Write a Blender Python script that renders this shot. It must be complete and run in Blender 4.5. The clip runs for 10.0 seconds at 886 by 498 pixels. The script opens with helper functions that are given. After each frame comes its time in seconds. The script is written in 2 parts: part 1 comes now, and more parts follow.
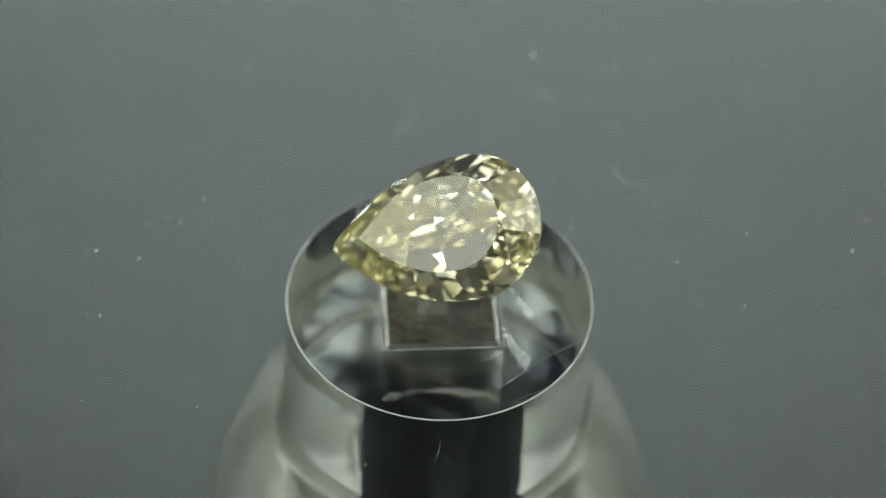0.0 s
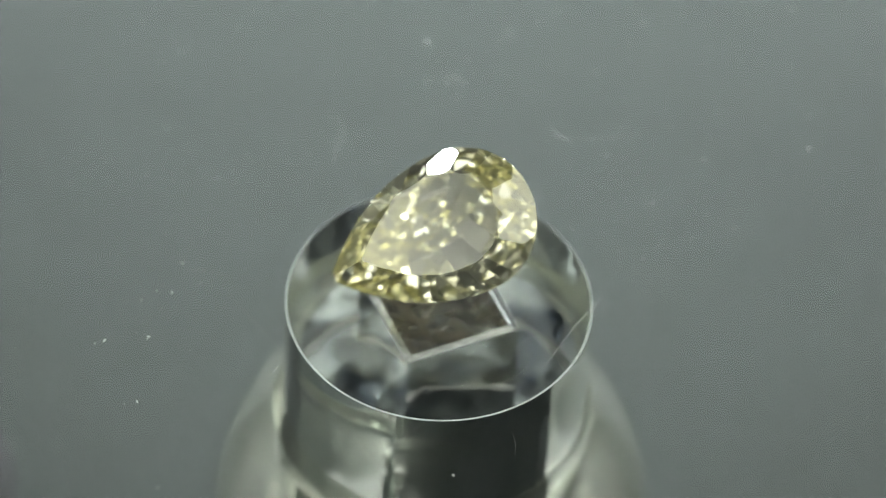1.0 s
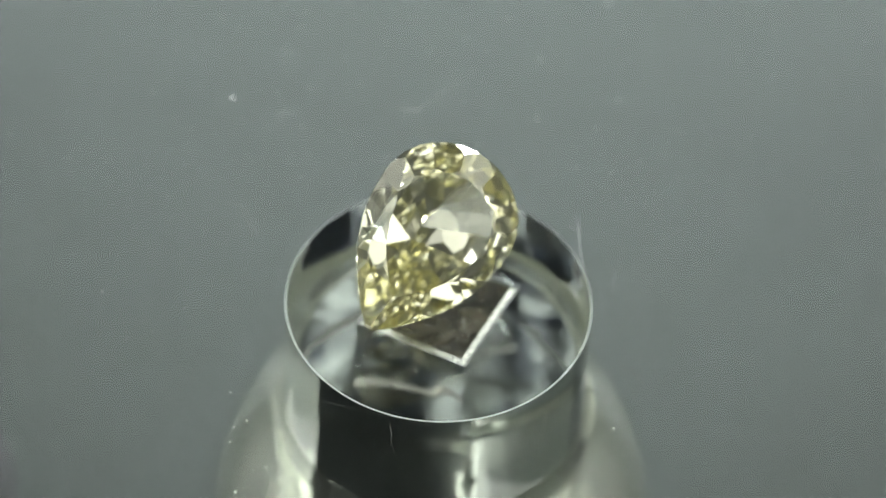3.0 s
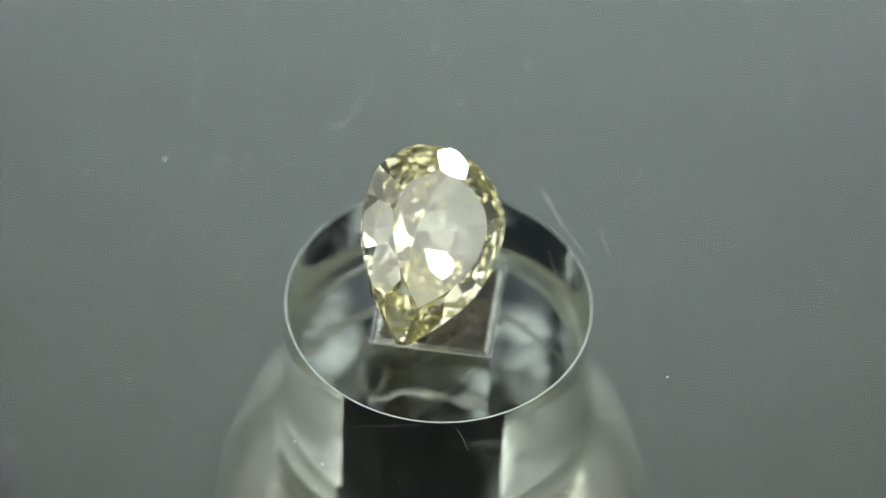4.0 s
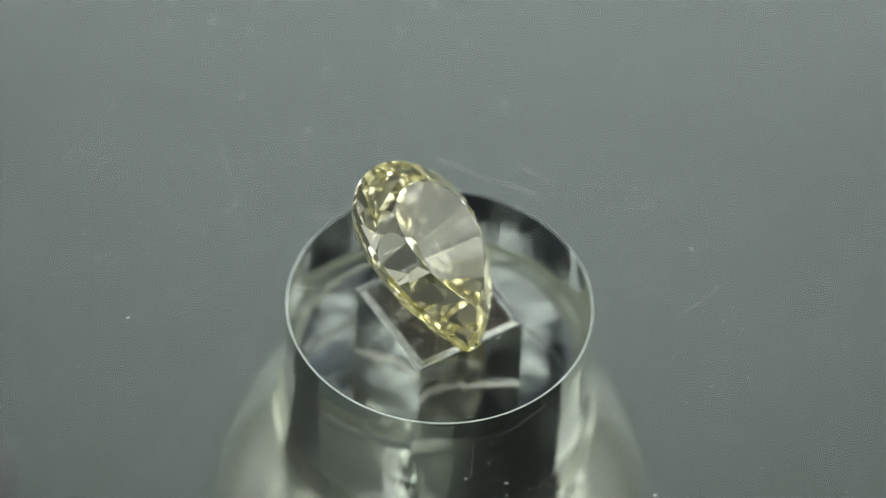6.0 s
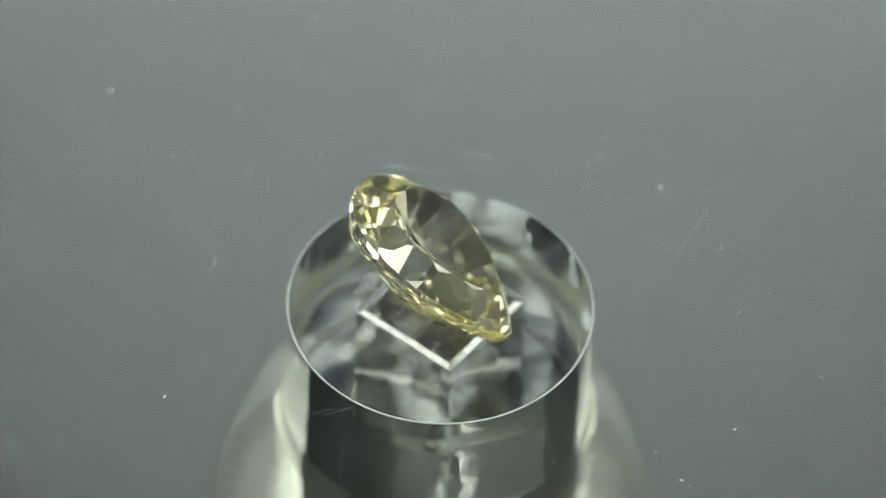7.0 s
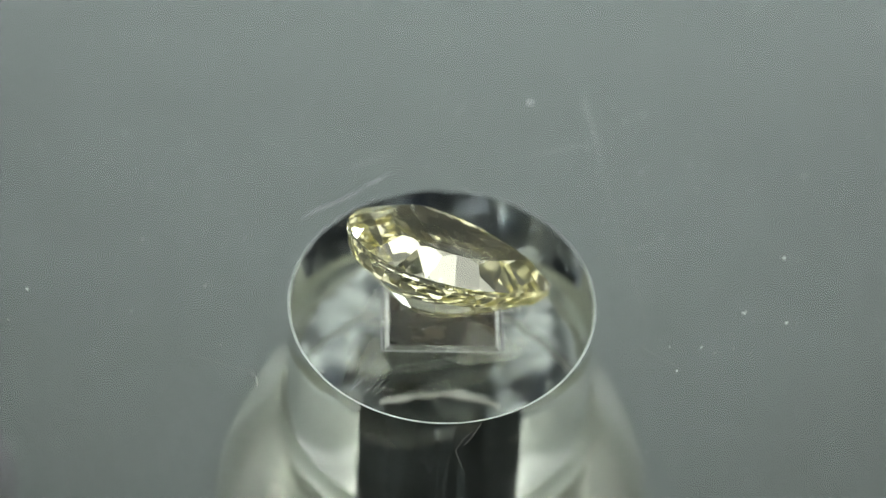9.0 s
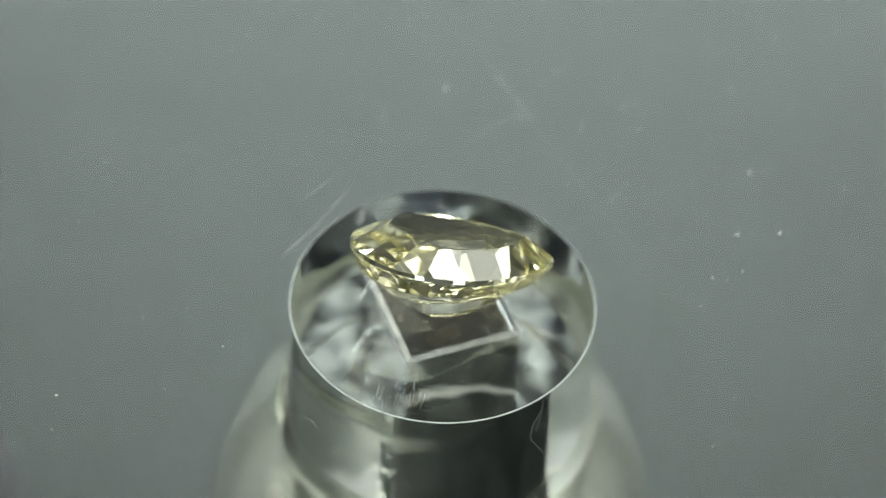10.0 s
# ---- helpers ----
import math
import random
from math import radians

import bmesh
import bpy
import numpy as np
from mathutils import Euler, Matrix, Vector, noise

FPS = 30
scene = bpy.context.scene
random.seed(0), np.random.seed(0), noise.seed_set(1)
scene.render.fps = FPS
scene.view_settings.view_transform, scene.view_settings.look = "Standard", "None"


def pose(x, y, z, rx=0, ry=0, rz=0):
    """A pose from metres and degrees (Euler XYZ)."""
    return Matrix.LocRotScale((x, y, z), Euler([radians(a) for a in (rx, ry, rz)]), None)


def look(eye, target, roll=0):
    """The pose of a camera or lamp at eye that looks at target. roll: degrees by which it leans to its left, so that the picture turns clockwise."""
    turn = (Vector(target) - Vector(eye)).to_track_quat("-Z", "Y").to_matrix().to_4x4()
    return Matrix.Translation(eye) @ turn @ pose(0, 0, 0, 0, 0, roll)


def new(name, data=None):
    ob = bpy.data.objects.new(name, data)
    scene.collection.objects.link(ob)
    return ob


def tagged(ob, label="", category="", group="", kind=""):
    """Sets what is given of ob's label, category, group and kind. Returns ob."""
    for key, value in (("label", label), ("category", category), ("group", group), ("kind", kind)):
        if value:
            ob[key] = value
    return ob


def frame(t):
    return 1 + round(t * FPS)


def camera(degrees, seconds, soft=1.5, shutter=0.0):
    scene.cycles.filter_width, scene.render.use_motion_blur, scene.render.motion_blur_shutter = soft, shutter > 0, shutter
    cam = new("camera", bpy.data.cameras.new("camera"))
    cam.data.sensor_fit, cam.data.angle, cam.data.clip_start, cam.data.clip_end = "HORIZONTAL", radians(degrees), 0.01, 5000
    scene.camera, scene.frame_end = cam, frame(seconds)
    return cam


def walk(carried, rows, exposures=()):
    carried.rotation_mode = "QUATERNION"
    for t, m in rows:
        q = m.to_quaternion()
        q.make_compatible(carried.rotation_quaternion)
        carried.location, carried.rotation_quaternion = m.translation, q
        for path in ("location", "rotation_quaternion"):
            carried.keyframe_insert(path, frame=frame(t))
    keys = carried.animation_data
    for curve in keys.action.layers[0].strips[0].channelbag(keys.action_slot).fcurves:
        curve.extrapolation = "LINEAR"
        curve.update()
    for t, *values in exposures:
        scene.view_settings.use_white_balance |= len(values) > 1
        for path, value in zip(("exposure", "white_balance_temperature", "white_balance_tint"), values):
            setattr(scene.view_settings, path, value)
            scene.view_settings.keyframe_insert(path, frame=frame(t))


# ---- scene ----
R = 0.006                    # radius of the clear post
TOP = 0.01755                # upper face of the glass disc
Z0 = 0.016117                # height of the apparent rim, from which the view was worked out
SPIN = 19.63                 # degrees a second, anticlockwise from above

# ---- camera ----
cam = camera(5.0, 10.0, soft=0.9)
AIM = Vector((-0.0039 * R, 0.0, Z0 + 0.5404 * R))
EL = radians(49.01)
EYE = AIM + 65.65 * R * Vector((0, -math.cos(EL), math.sin(EL)))
scene.cycles.max_bounces = scene.cycles.transmission_bounces = scene.cycles.glossy_bounces = 32
cam.data.dof.use_dof = True
cam.data.dof.focus_distance = 65.2 * R
cam.data.dof.aperture_fstop = 33
walk(cam, [(0.0, look(EYE, AIM, 2.868)), (10.0, look(EYE, AIM, 2.868))],
     [(0.0, -0.40), (0.5, -0.13), (1.0, -0.04), (1.5, 0.05), (2.5, 0.11), (4.0, -0.13), (4.5, -0.12), (5.5, -0.09), (7.5, 0.1), (10.0, 0.12)])

# ---- light ----
world = bpy.data.worlds.new("world")
scene.world = world
world.use_nodes = True
world.node_tree.nodes["Background"].inputs[0].default_value = (0.8, 0.9, 1.0, 1)
world.node_tree.nodes["Background"].inputs[1].default_value = 0.02


def panel(name, eye, target, sx, sy, watts, color):
    data = bpy.data.lights.new(name, "AREA")
    data.shape, data.size, data.size_y, data.energy, data.color = "RECTANGLE", sx, sy, watts, color
    ob = new(name, data)
    ob.matrix_basis = look(eye, target)
    return ob


MID = (0, 0, 0.018)
panel("light_panel_left", (-0.30, -0.13, 0.43), MID, 0.34, 0.34, 0.72, (0.965, 1.0, 0.90))
panel("light_panel_right", (0.36, 0.05, 0.36), MID, 0.40, 0.40, 1.00, (0.965, 1.0, 0.90))
# unseen pair, added so that the shaft's bevel shows bright bars
for x, y in ((-0.40, 0.33), (0.31, 0.42)):
    panel("bevel_fill_back", (x, y, 0.38), MID, 0.28, 0.26, 0.32, (0.965, 1.0, 0.90))
# overhead fill added for the stone, out of view
panel("top_fill", (0.0, 0.29, 0.66), MID, 1.00, 0.26, 0.65, (0.965, 1.0, 0.93))
# unseen pair added low behind, so the table brightens towards the back
for x in (-0.05, 0.05):
    panel("table_fill", (x, 0.10, 0.06), (0.0, 0.05, 0.0), 0.03, 0.03, 0.058, (0.90, 0.97, 1.0)).data.spread = radians(64)


# ---- materials ----
def material(name):
    m = bpy.data.materials.new(name)
    m.use_nodes = True
    return m, m.node_tree.nodes, m.node_tree.links


def surface(name, color, color2, rough, metal=0.0, scale=400.0, bump=0.0, fine=6.0, spread=(0.35, 0.65), long=1.0):
    m, n, l = material(name)
    b = n["Principled BSDF"]
    b.inputs["Metallic"].default_value = metal
    tc = n.new("ShaderNodeTexCoord")
    big, small = n.new("ShaderNodeTexNoise"), n.new("ShaderNodeTexNoise")
    big.inputs["Scale"].default_value, small.inputs["Scale"].default_value = scale, scale * fine
    big.inputs["Detail"].default_value = small.inputs["Detail"].default_value = 5
    mp = n.new("ShaderNodeMapping")
    mp.inputs["Scale"].default_value = (1.0, 1.0, 1.0 / long)
    l.new(tc.outputs["Object"], mp.inputs["Vector"])
    for t in (big, small):
        l.new(mp.outputs[0], t.inputs["Vector"])
    mix = n.new("ShaderNodeMath")
    mix.operation = "MULTIPLY_ADD"
    mix.inputs[1].default_value = 0.35
    l.new(small.outputs["Fac"], mix.inputs[0])
    half = n.new("ShaderNodeMath")
    half.operation = "MULTIPLY"
    half.inputs[1].default_value = 0.65
    l.new(big.outputs["Fac"], half.inputs[0])
    l.new(half.outputs[0], mix.inputs[2])
    ramp = n.new("ShaderNodeValToRGB")
    ramp.color_ramp.elements[0].position, ramp.color_ramp.elements[1].position = spread
    ramp.color_ramp.elements[0].color, ramp.color_ramp.elements[1].color = (*color, 1), (*color2, 1)
    l.new(mix.outputs[0], ramp.inputs[0])
    l.new(ramp.outputs[0], b.inputs["Base Color"])
    r = n.new("ShaderNodeMapRange")
    r.inputs["To Min"].default_value, r.inputs["To Max"].default_value = rough * 0.8, min(1, rough * 1.2)
    l.new(small.outputs["Fac"], r.inputs["Value"])
    l.new(r.outputs[0], b.inputs["Roughness"])
    if bump:
        bp = n.new("ShaderNodeBump")
        bp.inputs["Strength"].default_value, bp.inputs["Distance"].default_value = bump, 0.0002
        l.new(small.outputs["Fac"], bp.inputs["Height"])
        l.new(bp.outputs[0], b.inputs["Normal"])
    return m


def clear(name, color, ior, rough=0.0):
    m, n, l = material(name)
    g = n.new("ShaderNodeBsdfGlass")
    g.inputs["Color"].default_value = (*color, 1)
    g.inputs["IOR"].default_value = ior
    g.inputs["Roughness"].default_value = rough
    l.new(g.outputs[0], n["Material Output"].inputs["Surface"])
    return m


STONE = clear("yellow_diamond", (0.993, 0.988, 0.932), 2.42)
ACRYLIC = clear("clear_acrylic", (0.99, 0.995, 0.99), 1.49)
# turned and polished acrylic: long faint ripples up and down its sides
an, al = ACRYLIC.node_tree.nodes, ACRYLIC.node_tree.links
coord, stretch, ripple, relief = an.new("ShaderNodeTexCoord"), an.new("ShaderNodeMapping"), an.new("ShaderNodeTexNoise"), an.new("ShaderNodeBump")
stretch.inputs["Scale"].default_value = (1.0, 1.0, 0.35)
ripple.inputs["Scale"].default_value, ripple.inputs["Detail"].default_value = 420, 2.5
relief.inputs["Strength"].default_value, relief.inputs["Distance"].default_value = 0.5, 0.00014
al.new(coord.outputs["Object"], stretch.inputs["Vector"])
al.new(stretch.outputs[0], ripple.inputs["Vector"])
al.new(ripple.outputs["Fac"], relief.inputs["Height"])
al.new(relief.outputs[0], an["Glass BSDF"].inputs["Normal"])
GLASS = clear("disc_glass", (0.985, 0.995, 0.99), 1.49)
PEG_EDGE = surface("polished_edge", (0.40, 0.40, 0.39), (0.68, 0.68, 0.66), 0.19, 1.0, 3000, 0.08)
PEG_TOP = surface("scratched_dark_face", (0.007, 0.006, 0.0045), (0.040, 0.032, 0.020), 0.24, 0, 420, 0.5, 4.0, (0.40, 0.66))
RIM_WHITE = surface("white_rim_highlight", (0.6, 0.62, 0.62), (0.8, 0.82, 0.82), 0.3, 0, 3000)
SCRATCH = surface("scratched_glass", (0.2, 0.2, 0.2), (0.36, 0.36, 0.36), 0.5, 0, 2000)
THREAD = surface("pale_fibre", (0.19, 0.19, 0.18), (0.31, 0.31, 0.295), 0.7, 0, 2500)
DUST = surface("pale_dust", (0.42, 0.42, 0.40), (0.68, 0.68, 0.64), 0.9, 0, 2000)
TABLE = surface("grey_painted_table", (0.0146, 0.0194, 0.0157), (0.0169, 0.0219, 0.0180), 0.6, 0, 60, 0.1)
TABLE.node_tree.nodes["Principled BSDF"].inputs["Specular IOR Level"].default_value = 0.3
WALL = surface("white_added_wall", (0.70, 0.71, 0.70), (0.76, 0.77, 0.76), 0.8, 0, 20)
DARK_WALL = surface("dark_grey_added_wall", (0.30, 0.31, 0.32), (0.35, 0.36, 0.37), 0.8, 0, 20)
RUBBER = surface("black_rubber", (0.012, 0.012, 0.013), (0.02, 0.02, 0.021), 0.7, 0, 1500)
BASE = surface("grey_plastic", (0.05, 0.05, 0.044), (0.085, 0.085, 0.075), 0.35, 0, 700)
LIP = surface("cream_plastic", (0.18, 0.175, 0.155), (0.26, 0.25, 0.22), 0.3, 0, 900)
FROST = clear("moulded_acrylic", (0.93, 0.935, 0.90), 1.49, 0.09)
fn, fl = FROST.node_tree.nodes, FROST.node_tree.links
milky, blend = fn.new("ShaderNodeBsdfDiffuse"), fn.new("ShaderNodeMixShader")
milky.inputs[0].default_value = (0.72, 0.68, 0.55, 1)
blend.inputs[0].default_value = 0.002
fl.new(fn["Glass BSDF"].outputs[0], blend.inputs[1])
fl.new(milky.outputs[0], blend.inputs[2])
fl.new(blend.outputs[0], fn["Material Output"].inputs["Surface"])
# upright grey streaks in this black imitate reflections on the shaft's sides
SHAFT = surface("black_painted_streaks", (0.004, 0.005, 0.009), (0.12, 0.13, 0.14), 0.24, 0.6, 420, 0.2, 4.0, (0.46, 0.74), 14.0)
# pale patches in the seat's colour stand for glints seen through the post
SEAT = surface("dark_seat_painted_glints", (0.022, 0.029, 0.046), (0.36, 0.38, 0.39), 0.12, 1.0, 330, 0.55, 3.0, (0.45, 0.60))


# ---- building ----
def part(name, bm, mat, parent=None, label="", smooth=False):
    me = bpy.data.meshes.new(name)
    bm.normal_update()
    bm.to_mesh(me)
    bm.free()
    me.materials.append(mat)
    if smooth:
        for f in me.polygons:
            f.use_smooth = True
    ob = new(name, me)
    if parent is not None:
        ob.parent = parent
    if label:
        ob["label"] = label
    return ob


def lathe(bm, profile, n=160, cx=0.0, cy=0.0, closed=False):
    """Turned body: profile of (radius, height), each stretch with corners of its own."""
    pts = list(profile)
    if closed:
        pts.append(pts[0])
    for (r0, z0), (r1, z1) in zip(pts, pts[1:]):
        rings = []
        for r, z in ((r0, z0), (r1, z1)):
            if r < 1e-9:
                rings.append([bm.verts.new((cx, cy, z))])
            else:
                rings.append([bm.verts.new((cx + r * math.cos(2 * math.pi * i / n), cy + r * math.sin(2 * math.pi * i / n), z)) for i in range(n)])
        a, b = rings
        for i in range(n):
            j = (i + 1) % n
            if len(a) == 1:
                f = bm.faces.new((a[0], b[j], b[i]))
            elif len(b) == 1:
                f = bm.faces.new((a[i], a[j], b[0]))
            else:
                f = bm.faces.new((a[i], a[j], b[j], b[i]))
            f.smooth = True
    return bm


def box(bm, x0, x1, y0, y1, z0, z1):
    r = bmesh.ops.create_cube(bm, size=1)
    for v in r["verts"]:
        v.co = Vector((x0 + (v.co.x + .5) * (x1 - x0), y0 + (v.co.y + .5) * (y1 - y0), z0 + (v.co.z + .5) * (z1 - z0)))
    return bm


# ---- table and added enclosure ----
tagged(part("table", box(bmesh.new(), -0.6, 0.6, -0.6, 0.6, -0.02, 0.0), TABLE), "smooth grey painted table top", "table", kind="structure")
# unseen walls added for reflections; north and south dark to keep the disc clear
for nm, b in (("wall_north", (-0.6, 0.6, 0.6, 0.61, 0, 0.7)), ("wall_south", (-0.6, 0.6, -0.61, -0.6, 0, 0.7)),
              ("wall_east", (0.6, 0.61, -0.61, 0.61, 0, 0.7)), ("wall_west", (-0.61, -0.6, -0.61, 0.61, 0, 0.7))):
    tagged(part(nm, box(bmesh.new(), *b), DARK_WALL if nm in ("wall_south", "wall_north") else WALL), "plain matt wall added out of view to shape reflections", "wall", kind="structure")
tagged(part("ceiling", box(bmesh.new(), -0.61, 0.61, -0.61, 0.61, 0.7, 0.71), WALL), "plain matt white ceiling added out of view to shape reflections", "ceiling", kind="structure")

foot = tagged(part("rubber_foot", lathe(bmesh.new(), [(0, 0.0), (0.0040, 0.0), (0.0044, 0.0006), (0.0044, 0.0022), (0.0038, 0.0028), (0, 0.0028)], n=48), RUBBER), "small black rubber foot standing on the table", "foot")
foot.location = (-0.0210, 0.0004, 0.0)

# ---- turning hub ----
POST_TOP, POST_FOOT = 0.0150, 0.0030
HALF, HTURN = 0.392 * R, 6.0
PX, PY = -0.0090 * R, 0.0122 * R
BEV, HB, HD, GAP = 0.007 * R, 0.047 * R, 0.022 * R, 0.006 * R


def square_ring(half, z, n):
    out = []
    for i in range(n):
        a = 2 * math.pi * i / n
        c, s = math.cos(a), math.sin(a)
        k = half / max(abs(c), abs(s))
        x, y = c * k, s * k
        t = radians(HTURN)
        out.append(Vector((PX + x * math.cos(t) - y * math.sin(t), PY + x * math.sin(t) + y * math.cos(t), z)))
    return out


def round_ring(r, z, n):
    t = radians(HTURN)
    return [Vector((PX + r * math.cos(2 * math.pi * i / n + t), PY + r * math.sin(2 * math.pi * i / n + t), z)) for i in range(n)]


def band(bm, a, b, smooth=False):
    va, vb = [bm.verts.new(p) for p in a], [bm.verts.new(p) for p in b]
    n = len(va)
    for i in range(n):
        j = (i + 1) % n
        f = bm.faces.new((va[i], va[j], vb[j], vb[i]))
        f.smooth = smooth


def shaft_bm():
    """Square shaft, without its upper face and the bevel round it."""
    bm = bmesh.new()
    band(bm, square_ring(HALF - GAP, POST_TOP - HD, 64), square_ring(HALF - GAP, 0.0030, 64))
    return bm


hub = new("turntable_hub")
tagged(hub, "turntable hub with clear domed collar and dark seat", "turntable")
outer, inner = [(1.45 * R, 0.00005), (1.45 * R, 0.0018)], []
for k in range(1, 17):
    a = radians(46.0 * k / 16)
    outer.append((1.45 * R * math.cos(a), 0.0018 + 1.78 * R * math.sin(a)))
for r, z in outer:
    inner.append((r - 0.0006, max(z - 0.0004, 0.00005)))
collar = part("collar", lathe(bmesh.new(), outer + inner[::-1], closed=True), FROST, hub, "clear domed acrylic collar")
collar.visible_shadow = False
part("seat", lathe(bmesh.new(), [(0, 0.0), (0.99 * R, 0.0), (0.99 * R, 0.0027), (0.97 * R, 0.0029), (0, 0.0029)]), SEAT, hub, "dark blue-black seat under the post, glints painted in as pale patches")
part("base_ring", lathe(bmesh.new(), [(1.0 * R, 0.0), (1.37 * R, 0.0), (1.37 * R, 0.0019), (1.34 * R, 0.0022), (1.03 * R, 0.0022), (1.0 * R, 0.0019)], closed=True), BASE, hub, "grey plastic ring inside the collar")
part("base_lip", lathe(bmesh.new(), [(1.0 * R, 0.00221), (1.0 * R, 0.0028), (1.015 * R, 0.0030), (1.055 * R, 0.0030), (1.07 * R, 0.0028), (1.07 * R, 0.00221)]), LIP, hub, "thin cream lip round the post's foot")
part("shaft", shaft_bm(), SHAFT, hub, "black square shaft inside the post, reflections painted as grey streaks")
bevel = bmesh.new()
band(bevel, square_ring(HALF - HB, POST_TOP, 64), square_ring(HALF - GAP, POST_TOP - HD, 64))
part("shaft_bevel", bevel, PEG_EDGE, hub, "bright bevel round the shaft's upper face")
face = bmesh.new()
face.faces.new([face.verts.new(p) for p in square_ring(HALF - HB, POST_TOP, 64)])
part("shaft_face", face, PEG_TOP, hub, "dark scratched upper face of the shaft")

# ---- clear post ----
post = new("display_post")
tagged(post, "clear acrylic post round a square shaft, scratched top", "stand")


N = 192
body = bmesh.new()
band(body, round_ring(R, POST_FOOT, N), round_ring(R, POST_TOP - BEV, N), True)
band(body, round_ring(R - BEV, POST_TOP, N), square_ring(HALF, POST_TOP, N))
band(body, square_ring(HALF, POST_TOP, N), square_ring(HALF, POST_FOOT, N))
band(body, square_ring(HALF, POST_FOOT, N), round_ring(R, POST_FOOT, N))
part("body", body, ACRYLIC, post).visible_shadow = False
# chamfered rim, its highlight put in as white colour
rim = bmesh.new()
band(rim, round_ring(R, POST_TOP - BEV, N), round_ring(R - BEV, POST_TOP, N), True)
part("rim", rim, RIM_WHITE, post, "thin rim with its highlight painted white")
# narrow pale line round the square hole
lip = bmesh.new()
band(lip, square_ring(HALF + 0.0065 * R, POST_TOP + 0.000004, N), square_ring(HALF, POST_TOP + 0.000010, N))
part("hole_lip", lip, SCRATCH, post, "thin pale line along the hole's edge")

# ---- glass disc ----
disc = tagged(new("glass_disc"), "clear round glass disc, dusty and finely scratched", "glass disc")
plate = part("plate", lathe(bmesh.new(), [(0, POST_TOP + 0.00005), (5.2 * R, POST_TOP + 0.00005), (5.2 * R, TOP), (0, TOP)]), GLASS, disc)
plate.visible_shadow = False


def strand(points, width, z, wobble=0.0, beads=False, seed=0):
    """A thin thread along a smooth line through plan points (in post radii); with beads, a row of short dashes."""
    rnd = random.Random(seed)
    pts = [Vector((x * R, y * R, z)) for x, y in points]
    line = []
    for i in range(len(pts) - 1):
        p0, p1, p2, p3 = pts[max(i - 1, 0)], pts[i], pts[i + 1], pts[min(i + 2, len(pts) - 1)]
        for k in range(8):
            t = k / 8
            line.append(0.5 * (2 * p1 + (p2 - p0) * t + (2 * p0 - 5 * p1 + 4 * p2 - p3) * t * t + (3 * p1 - p0 - 3 * p2 + p3) * t ** 3))
    line.append(pts[-1])
    line = [p + Vector((rnd.uniform(-1, 1), rnd.uniform(-1, 1), 0)) * wobble * R for p in line]
    if beads:
        fine = []
        for a, b in zip(line, line[1:]):
            n = max(2, int((b - a).length / (width * 2.2)))
            fine += [a.lerp(b, k / n) for k in range(n)]
        line = fine
    bm = bmesh.new()
    last = None
    for i, p in enumerate(line):
        d = (line[min(i + 1, len(line) - 1)] - line[max(i - 1, 0)]).normalized()
        side = Vector((-d.y, d.x, 0))
        e = min(i, len(line) - 1 - i) / len(line)
        w = width * 0.5 * (0.35 + 0.65 * min(1, e * 5)) * rnd.uniform(0.75, 1.2)
        ring = [bm.verts.new(p + side * w * c + Vector((0, 0, w * (1 + q)))) for c, q in ((1, 0), (0, 1), (-1, 0), (0, -1))]
        if last and not (beads and i % 2 == 0):
            for k in range(4):
                bm.faces.new((last[k], last[(k + 1) % 4], ring[(k + 1) % 4], ring[k]))
        else:
            bm.faces.new(ring)
        last = ring
    return bm


# worn and scuffed patches on the post's top
rs = random.Random(5)


def scuff(line, width, seed):
    part("scuff", strand(line, width, POST_TOP + 0.000005, 0.006, seed=seed), SCRATCH, post, "pale scuff mark")


scuff([(-0.20, 0.27), (-0.24, 0.25), (-0.24, 0.32), (-0.30, 0.32)], 0.00003, 1)
scuff([(-0.02, -0.19), (-0.07, -0.22)], 0.000035, 2)
for k in range(12):
    x, y, d, ln = rs.uniform(-0.36, -0.16), rs.uniform(-0.40, -0.24), rs.uniform(0, 3.1), rs.uniform(0.03, 0.11)
    scuff([(x, y), (x + ln * math.cos(d), y + ln * math.sin(d))], 0.000014, 60 + k)
for k in range(9):
    x, y, d, ln = rs.uniform(-0.22, 0.30), rs.uniform(0.26, 0.40), rs.uniform(-0.4, 0.5), rs.uniform(0.03, 0.14)
    scuff([(x, y), (x + ln * math.cos(d), y + ln * math.sin(d))], 0.000014, 80 + k)
for k in range(16):
    x, y = rs.uniform(0.26, 0.56), rs.uniform(0.42, 0.74)
    d, ln = rs.uniform(1.0, 1.25), rs.uniform(0.08, 0.2)
    scuff([(x, y), (x + ln * math.cos(d), y + ln * math.sin(d))], 0.00002, 30 + k)

scratches = [
    ([(0.39, -0.91), (0.67, -0.65), (0.98, -0.40)], 0.00003),
    ([(0.60, -0.66), (0.80, -0.55), (0.97, -0.43)], 0.00002),
    ([(0.20, -0.72), (0.45, -0.60)], 0.00002),
    ([(0.74, 0.30), (0.86, 0.62)], 0.00002),
    ([(0.72, -0.87), (0.58, -0.95), (0.42, -1.04)], 0.00002),
    ([(0.30, 0.80), (-0.25, 0.62)], 0.000012),
    ([(0.10, 0.55), (-0.30, 0.76)], 0.000012),
    ([(-0.55, 0.35), (-0.62, 0.05)], 0.00002),
]
for k, (line, wd) in enumerate(scratches):
    part("scratch", strand(line, wd, TOP - wd * 0.6, 0.004, seed=k), SCRATCH, disc, "fine pale scratch")


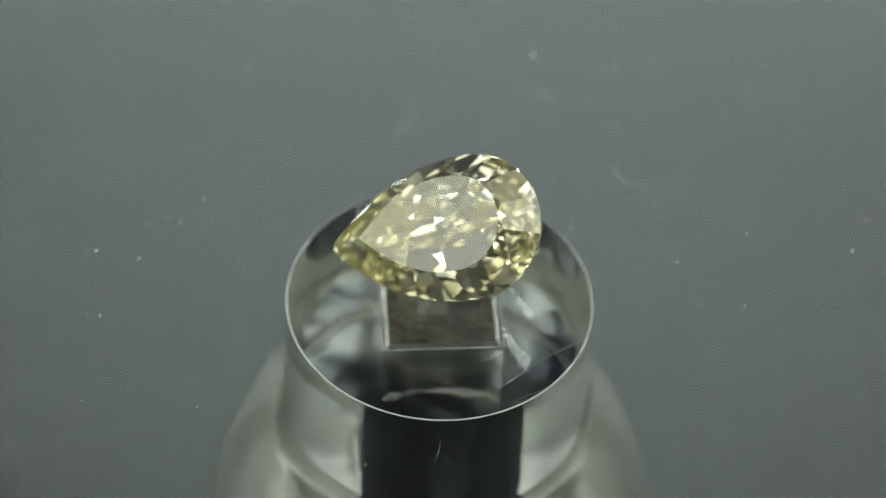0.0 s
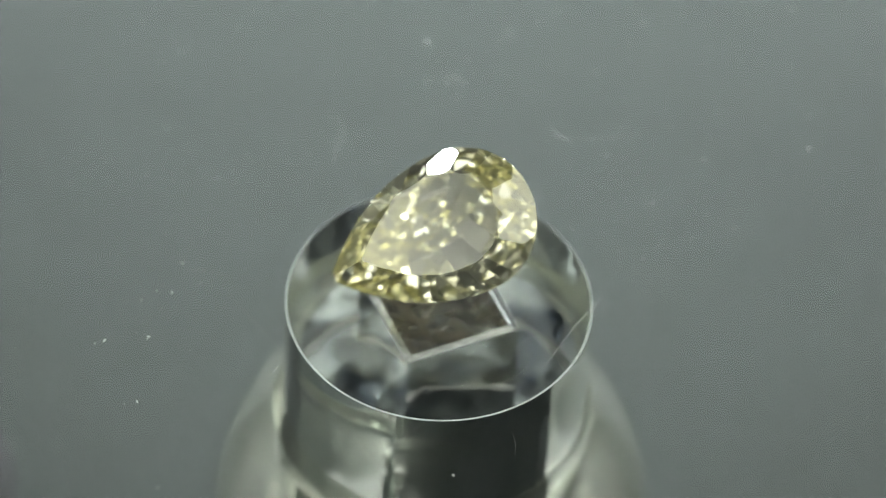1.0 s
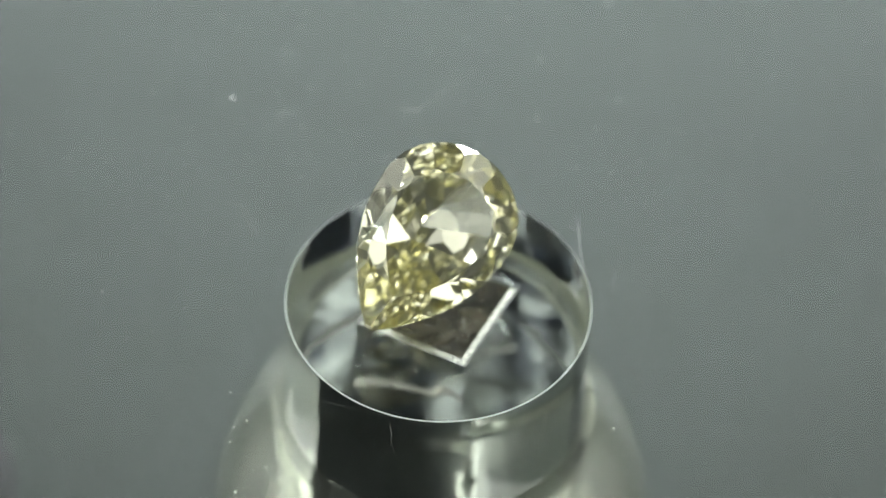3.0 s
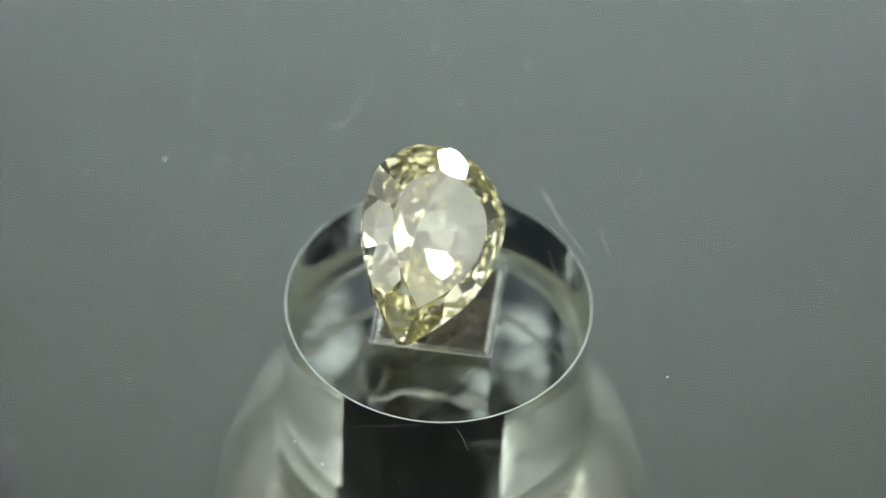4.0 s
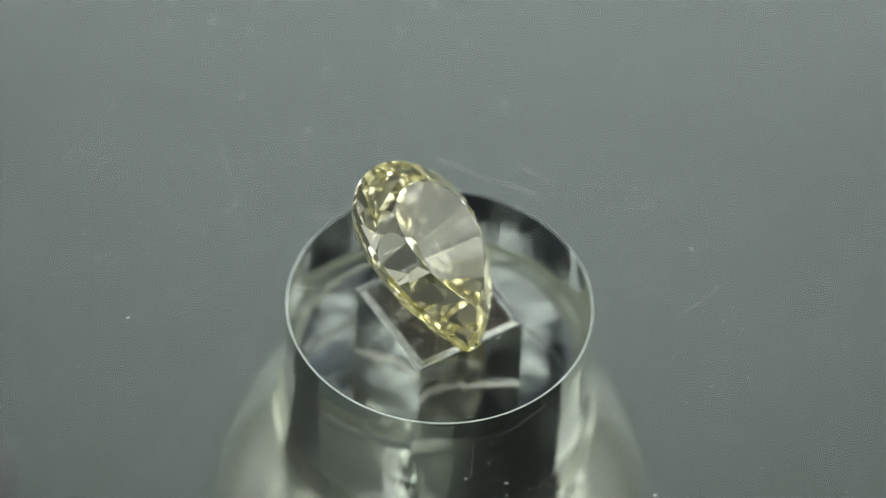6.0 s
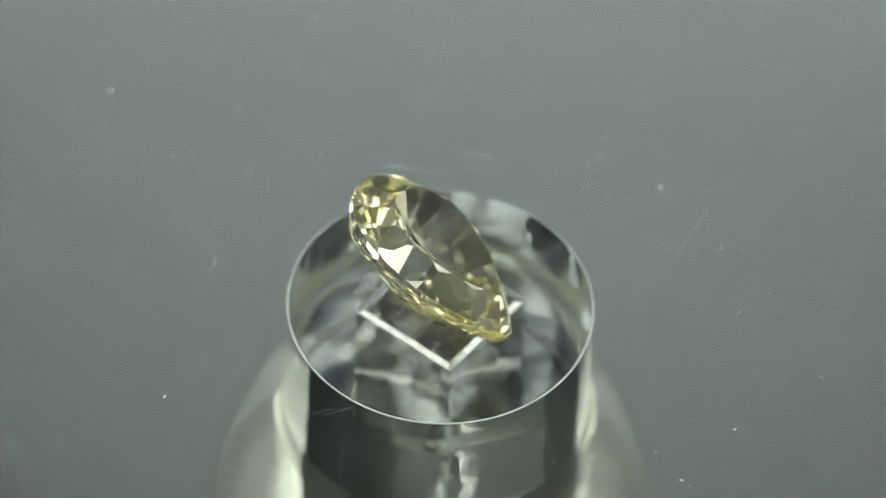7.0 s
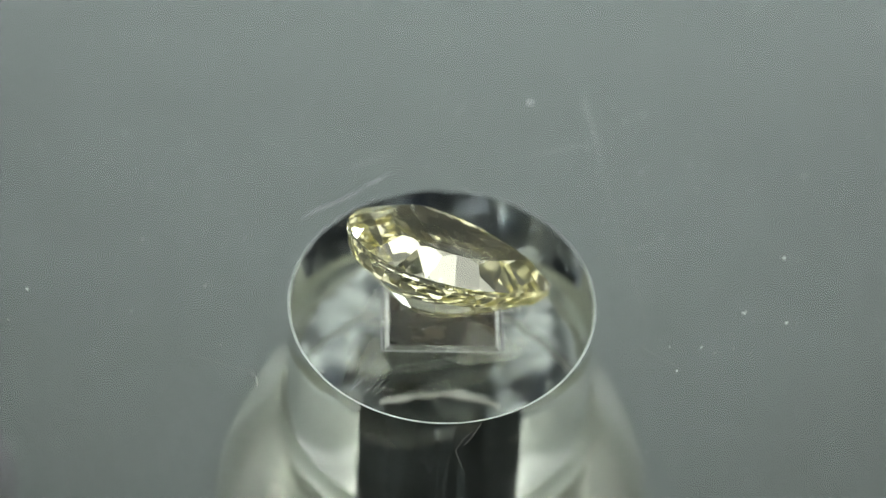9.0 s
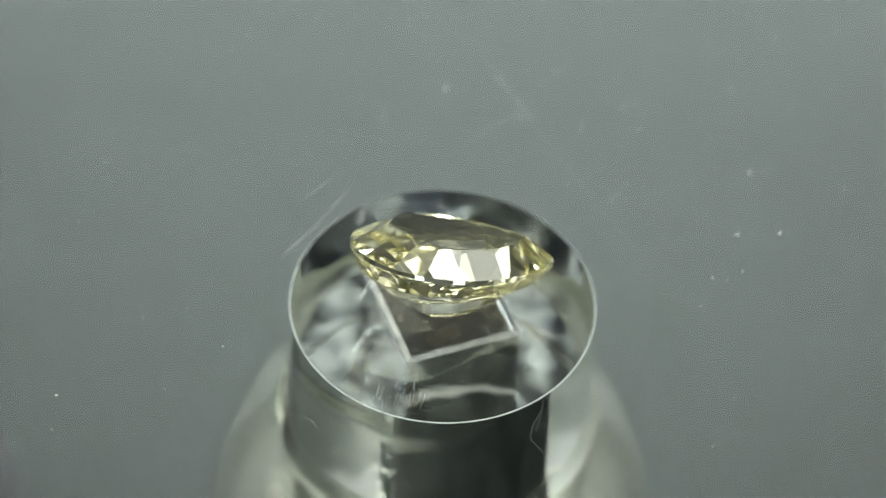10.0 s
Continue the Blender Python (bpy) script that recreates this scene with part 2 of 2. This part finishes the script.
# ---- pear-cut stone ----
L, W, CROWN, PAV = 1.4186 * R, 0.9707 * R, 0.1659 * R, 0.3950 * R
HEAD, KEEL, KEEL_RUN = 0.3263, 0.20 * R, 0.16 * R
BELT, KEEL_SIDE = 0.076, -0.075 * R
MIDX = 0.25 * R


def pear(a, k=1.0, about=MIDX):
    c, s = math.cos(a), math.sin(a)
    x = c * L * (1 - HEAD if c > 0 else HEAD)
    y = math.copysign(W / 2 * (1 - c ** 2.2 if c > 0 else abs(s)), s)
    return about + (x - about) * k, y * k


def outward(a):
    """Point on the outline and the level direction square to it."""
    e = 0.002
    p, q = pear(a - e), pear(a + e)
    n = Vector((q[1] - p[1], p[0] - q[0], 0)).normalized()
    return Vector((*pear(a), 0)), n


def pear_solid():
    """A block cut down facet by facet, as a stone is cut."""
    g = 0.018 * R
    c = [Vector((x, y, z)) for z in (-R, R) for y in (-R, R) for x in (-R, 1.5 * R)]
    polys = [[c[k] for k in q] for q in ((0, 2, 3, 1), (4, 5, 7, 6), (0, 1, 5, 4), (2, 6, 7, 3), (0, 4, 6, 2), (1, 3, 7, 5))]
    near = 1e-8

    def cut(co, no):
        """Grind away all that lies beyond the plane, and close the stone there."""
        kept, rim = [], []
        for poly in polys:
            d = [(v - co).dot(no) for v in poly]
            out = []
            for k in range(len(poly)):
                a, b, da, db = poly[k - 1], poly[k], d[k - 1], d[k]
                if (da > near and db < -near) or (da < -near and db > near):
                    out.append(a.lerp(b, da / (da - db)))
                    rim.append(out[-1])
                if db <= near:
                    out.append(b)
                    if db >= -near:
                        rim.append(b)
            if len(out) > 2 and any((v - co).dot(no) < -near for v in out):
                kept.append(out)
        edge = []
        for p in rim:
            if all((p - q).length > 3e-7 for q in edge):
                edge.append(p)
        if len(edge) > 2:
            mid = sum(edge, Vector()) / len(edge)
            u = no.orthogonal().normalized()
            w = no.cross(u)
            kept.append(sorted(edge, key=lambda p: math.atan2((p - mid).dot(w), (p - mid).dot(u))))
        polys[:] = kept

    def slanted(a, z0, inner):
        """Through the girdle line at a (height z0) and the point inner."""
        p, n = outward(a)
        p.z = z0
        along = Vector((-n.y, n.x, 0))
        no = along.cross(Vector(inner) - p).normalized()
        if no.dot(n) < 0:
            no = -no
        cut(p, no)

    for k in range(52):
        cut(*outward(2 * math.pi * (k + 0.5) / 52))
    cut(Vector((L * (1 - HEAD) * 0.968, 0, 0)), Vector((1, 0, 0)))
    cut(Vector((0, 0, CROWN)), Vector((0, 0, 1)))
    def both(*half):
        return [d for q in half for d in ((q, -q) if 0 < q < 180 else (q,))]

    # crown: mains, halves against the girdle, stars round the table
    for d in both(26, 52, 76, 99, 123, 150, 180):
        x, y = pear(radians(d), 0.66)
        slanted(radians(d), g, (x, y, CROWN))
    for d in both(36, 44, 60, 69, 83, 92, 106, 116, 132, 142, 160, 171):
        x, y = pear(radians(d), 0.715)
        slanted(radians(d), g, (x, y, CROWN))
    for d in both(40, 48, 56, 64.5, 72, 80, 87.5, 95.5, 103, 111, 119.5, 127.5, 137, 146, 155, 165.5, 176):
        x, y = pear(radians(d), 0.80)
        slanted(radians(d), g, (x, y, CROWN))
    for d in both(39, 64, 88, 111, 137, 166):
        p, n = outward(radians(d))
        x, y = pear(radians(d), 0.655)
        q = Vector((x, y, CROWN))
        cut(q, (n * (CROWN - g) * 0.62 + Vector((0, 0, (p - q).dot(n)))).normalized())
    # pavilion: a steep belt of small facets under the girdle, then long flatter ones
    # to the keel; hand-cut, so no two angles quite agree
    r = random.Random(11)

    def belt(angles, drop, inset):
        for d in both(*angles):
            p, n = outward(radians(d + r.uniform(-1, 1)))
            slanted(radians(d), -g, p - n * inset * R * r.uniform(0.92, 1.08) + Vector((0, 0, -g - drop * R)))

    def tier(angles, inset, drop, deeper):
        for d in both(*angles):
            e = d if abs(d) in (0, 180) else d + r.uniform(-1, 1)
            p, n = outward(radians(e))
            p = p - n * inset * R + Vector((0, 0, -drop * R))
            end = Vector((KEEL + KEEL_RUN * math.cos(radians(d)), KEEL_SIDE, -PAV * (deeper + r.uniform(-0.02, 0.02))))
            no = Vector((-n.y, n.x, 0)).cross(end - p).normalized()
            cut(p, no if no.dot(n) > 0 else -no)

    belt((10, 28, 44, 57, 70, 84, 97, 111, 125, 140, 155, 171), 0.138, BELT)
    belt((19, 36, 50, 64, 77, 90, 104, 118, 132, 148, 163, 178), 0.138, BELT * 0.72)
    tier((0, 24, 46, 68, 90, 112, 135, 158, 180), BELT, 0.138, 1.0)
    tier((12, 30, 40, 52, 62, 74, 84, 96, 106, 118, 129, 141, 152, 164, 174), BELT, 0.146, 1.10)
    tier((7, 18, 35, 57, 79, 101, 123, 146, 169), BELT, 0.15, 1.24)
    bm = bmesh.new()
    for poly in polys:
        clean = [v for k, v in enumerate(poly) if (v - poly[k - 1]).length > 3e-7]
        if len(clean) > 2:
            bm.faces.new([bm.verts.new(v) for v in clean])
    bm.normal_update()
    heart = Vector((MIDX * 0.6, 0, 0))
    for f in bm.faces:
        if f.normal.dot(f.calc_center_median() - heart) < 0:
            f.normal_flip()
    bm.normal_update()
    return bm


turn = Euler((-0.4498, 0.32, 3.1391)).to_matrix()
solid = pear_solid()
low = min((turn @ v.co).z for v in solid.verts)
STONE_POSE = Matrix.Translation((0.1795 * R, 0.1053 * R, TOP + 0.00001 - low)) @ turn.to_4x4()
stone = tagged(new("pear_diamond"), "pale yellow pear-cut faceted diamond lying tilted on glass", "gemstone")
girdle = bmesh.new()
for f in solid.faces:
    co = [v.co.copy() for v in f.verts]
    n = f.normal
    if abs(n.z) < 0.2:
        girdle.faces.new([girdle.verts.new(c) for c in co])
        bmesh.ops.remove_doubles(girdle, verts=girdle.verts[:], dist=4e-7)
        continue
    b = bmesh.new()
    b.faces.new([b.verts.new(c) for c in co])
    part("table" if n.z > 0.995 else "crown_facet" if n.z > 0 else "pavilion_facet", b, STONE, stone)
part("girdle", girdle, STONE, stone, "narrow polished girdle")
solid.free()
part("inclusion", strand([(0.408, -0.06), (0.376, -0.10), (0.328, -0.125)], 0.00005, CROWN - 0.02 * R, 0.004, False, 3), SHAFT, stone, "tiny dark feather inside the stone")

# ---- dust, threads ----
spots = [(1.24, 1.58, 5), (1.3, 1.97, 6), (1.08, 1.95, 5), (0.53, 2.0, 8), (0.69, 2.55, 5), (1.13, 3.05, 5), (0.68, 0.88, 6), (-2.195, -0.457, 8),
         (-2.28, -0.45, 5), (-2.27, -1.18, 7), (-1.53, -1.19, 6), (-1.93, 0.36, 8), (-2.253, 0.098, 9), (-2.32, 0.09, 5), (-2.76, -0.18, 5),
         (1.31, -0.19, 7), (1.52, 0.25, 7), (1.97, 0.52, 7), (-0.43, -1.6, 9), (-1.21, -1.08, 6), (-1.24, -1.14, 5), (-1.07, -1.51, 7), (-1.18, -1.59, 6)]
spots_b = [(1.97, -0.1, 6), (-1.97, 0.05, 7), (-1.82, 0.26, 5), (-1.81, 0.41, 5), (-1.59, 1.39, 6), (2.75, 0.69, 6), (2.66, 0.42, 8), (-1.72, 0.37, 7),
           (-1.58, 0.59, 7), (-2.09, 1.45, 5), (-1.35, 1.75, 6)]
specks = [(1.45, 2.2), (0.73, 1.78), (0.58, 1.73), (0.58, 1.48), (0.42, 1.7), (0.39, 1.83), (0.26, 1.81), (0.19, 1.93), (0.15, 2.07), (0.17, 2.2),
          (0.88, 0.71), (-2.32, -0.44), (-2.37, -0.66), (-1.81, -0.43), (-1.99, -0.55), (-2.04, 0.38), (-2.06, 0.31), (-2.12, 0.27), (-2.29, 0.31),
          (-2.56, -0.01), (-2.67, -0.26), (-2.85, 0.0), (-1.8, -0.12), (1.92, -1.82), (2.05, -1.86), (-1.91, 0.23), (-2.19, 0.93), (2.94, 0.58)]
specks_b = [(-1.6, -2.12), (-1.24, 2.68), (-1.02, 2.37), (-1.67, 1.55), (2.15, 0.59), (2.17, 0.89), (-2.08, 2.23), (1.6, -0.52),
            (2.42, -1.42), (-2.67, -1.45)]
turning = []
rnd = random.Random(7)


def grain(bm, at, size, r):
    m = Matrix.Translation(at) @ Matrix.Rotation(r.uniform(0, 6.28), 4, "Z") @ Matrix.Diagonal((r.uniform(0.7, 1.6), r.uniform(0.5, 1.0), 0.5, 1))
    made = bmesh.ops.create_icosphere(bm, subdivisions=1, radius=size / 2, matrix=m)["verts"]
    for v in made:
        v.co += Vector((r.uniform(-1, 1), r.uniform(-1, 1), r.uniform(-1, 1) * 0.3)) * size * 0.13
    low = min(v.co.z for v in made)
    for v in made:
        v.co.z += at.z - low
    return bm


PX_R = R / 273
for x, y, size in spots + spots_b + [(x, y, 3) for x, y in specks + specks_b]:
    bm = bmesh.new()
    grain(bm, Vector((0, 0, 0)), size * PX_R * 0.72, rnd)
    ob = tagged(part("dust_speck", bm, DUST), "tiny pale dust grain lying on the glass disc", "dust", "dust grains on the disc")
    turning.append((ob, pose(x * R, y * R, TOP)))
bm = bmesh.new()
for k in range(1000):
    a, r = rnd.uniform(0, 6.283), 4.6 * math.sqrt(rnd.uniform(0.01, 1))
    if r < 0.75:
        continue
    grain(bm, Vector((r * R * math.cos(a), r * R * math.sin(a), TOP)), rnd.choice((1.2, 1.4, 1.7, 2.1, 2.8)) * PX_R, rnd)
ob = tagged(part("dust", bm, DUST), "fine dust scattered over the glass disc", "dust", kind="stuff")
turning.append((ob, pose(0, 0, 0)))

threads = [
    ([(-1.39, 0.35), (-1.12, -0.5), (-0.88, -1.33), (-0.69, -2.05)], 0.000027, True),
    ([(-0.42, -1.1), (-0.63, -1.2), (-0.86, -1.3)], 0.00003, False),
    ([(1.17, 0.92), (1.11, 0.97), (1.09, 1.05)], 0.00006, False),
    ([(0.66, 1.56), (0.63, 1.65), (0.58, 1.68)], 0.00005, False),
    ([(-1.23, -0.17), (-1.3, 0.03), (-1.36, 0.25)], 0.00003, True),
    ([(-1.21, -0.39), (-1.28, -0.45), (-1.38, -0.51)], 0.00003, False),
    ([(-1.58, 0.55), (-1.43, 0.47), (-1.32, 0.4)], 0.00003, False),
    ([(1.66, 0.83), (1.21, 0.92), (1.12, 0.99)], 0.00003, False),
]
threads += [
    ([(0.04, -1.34), (0.04, -1.44), (0.0, -1.55)], 0.00003, False),
    ([(1.11, -1.0), (1.2, -1.03), (1.3, -1.05)], 0.00004, True),
    ([(-0.36, 1.2), (-0.23, 1.41), (-0.3, 1.6)], 0.00003, False),
    ([(-0.37, 1.16), (-0.33, 1.28), (-0.28, 1.37)], 0.00003, False),
    ([(0.62, 1.6), (0.56, 1.67), (0.53, 1.59)], 0.00003, False),
    ([(-0.93, -1.23), (-0.85, -1.46), (-0.77, -1.69)], 0.00003, False),
]
for k, (line, wd, beads) in enumerate(threads):
    ob = tagged(part("thread", strand(line, wd * 0.62, TOP, 0.004, beads, 20 + k), THREAD), "hair-thin pale thread lying on the glass disc", "fibre", "threads on the disc")
    turning.append((ob, pose(0, 0, 0)))


# ---- turning ----
def motions():
    times = [i * 0.5 for i in range(21)]
    for ob, start in [(hub, pose(0, 0, 0)), (post, pose(0, 0, 0)), (disc, pose(0, 0, 0)), (stone, STONE_POSE)] + turning:
        walk(ob, [(t, pose(0, 0, 0, 0, 0, SPIN * t) @ start) for t in times])


motions()
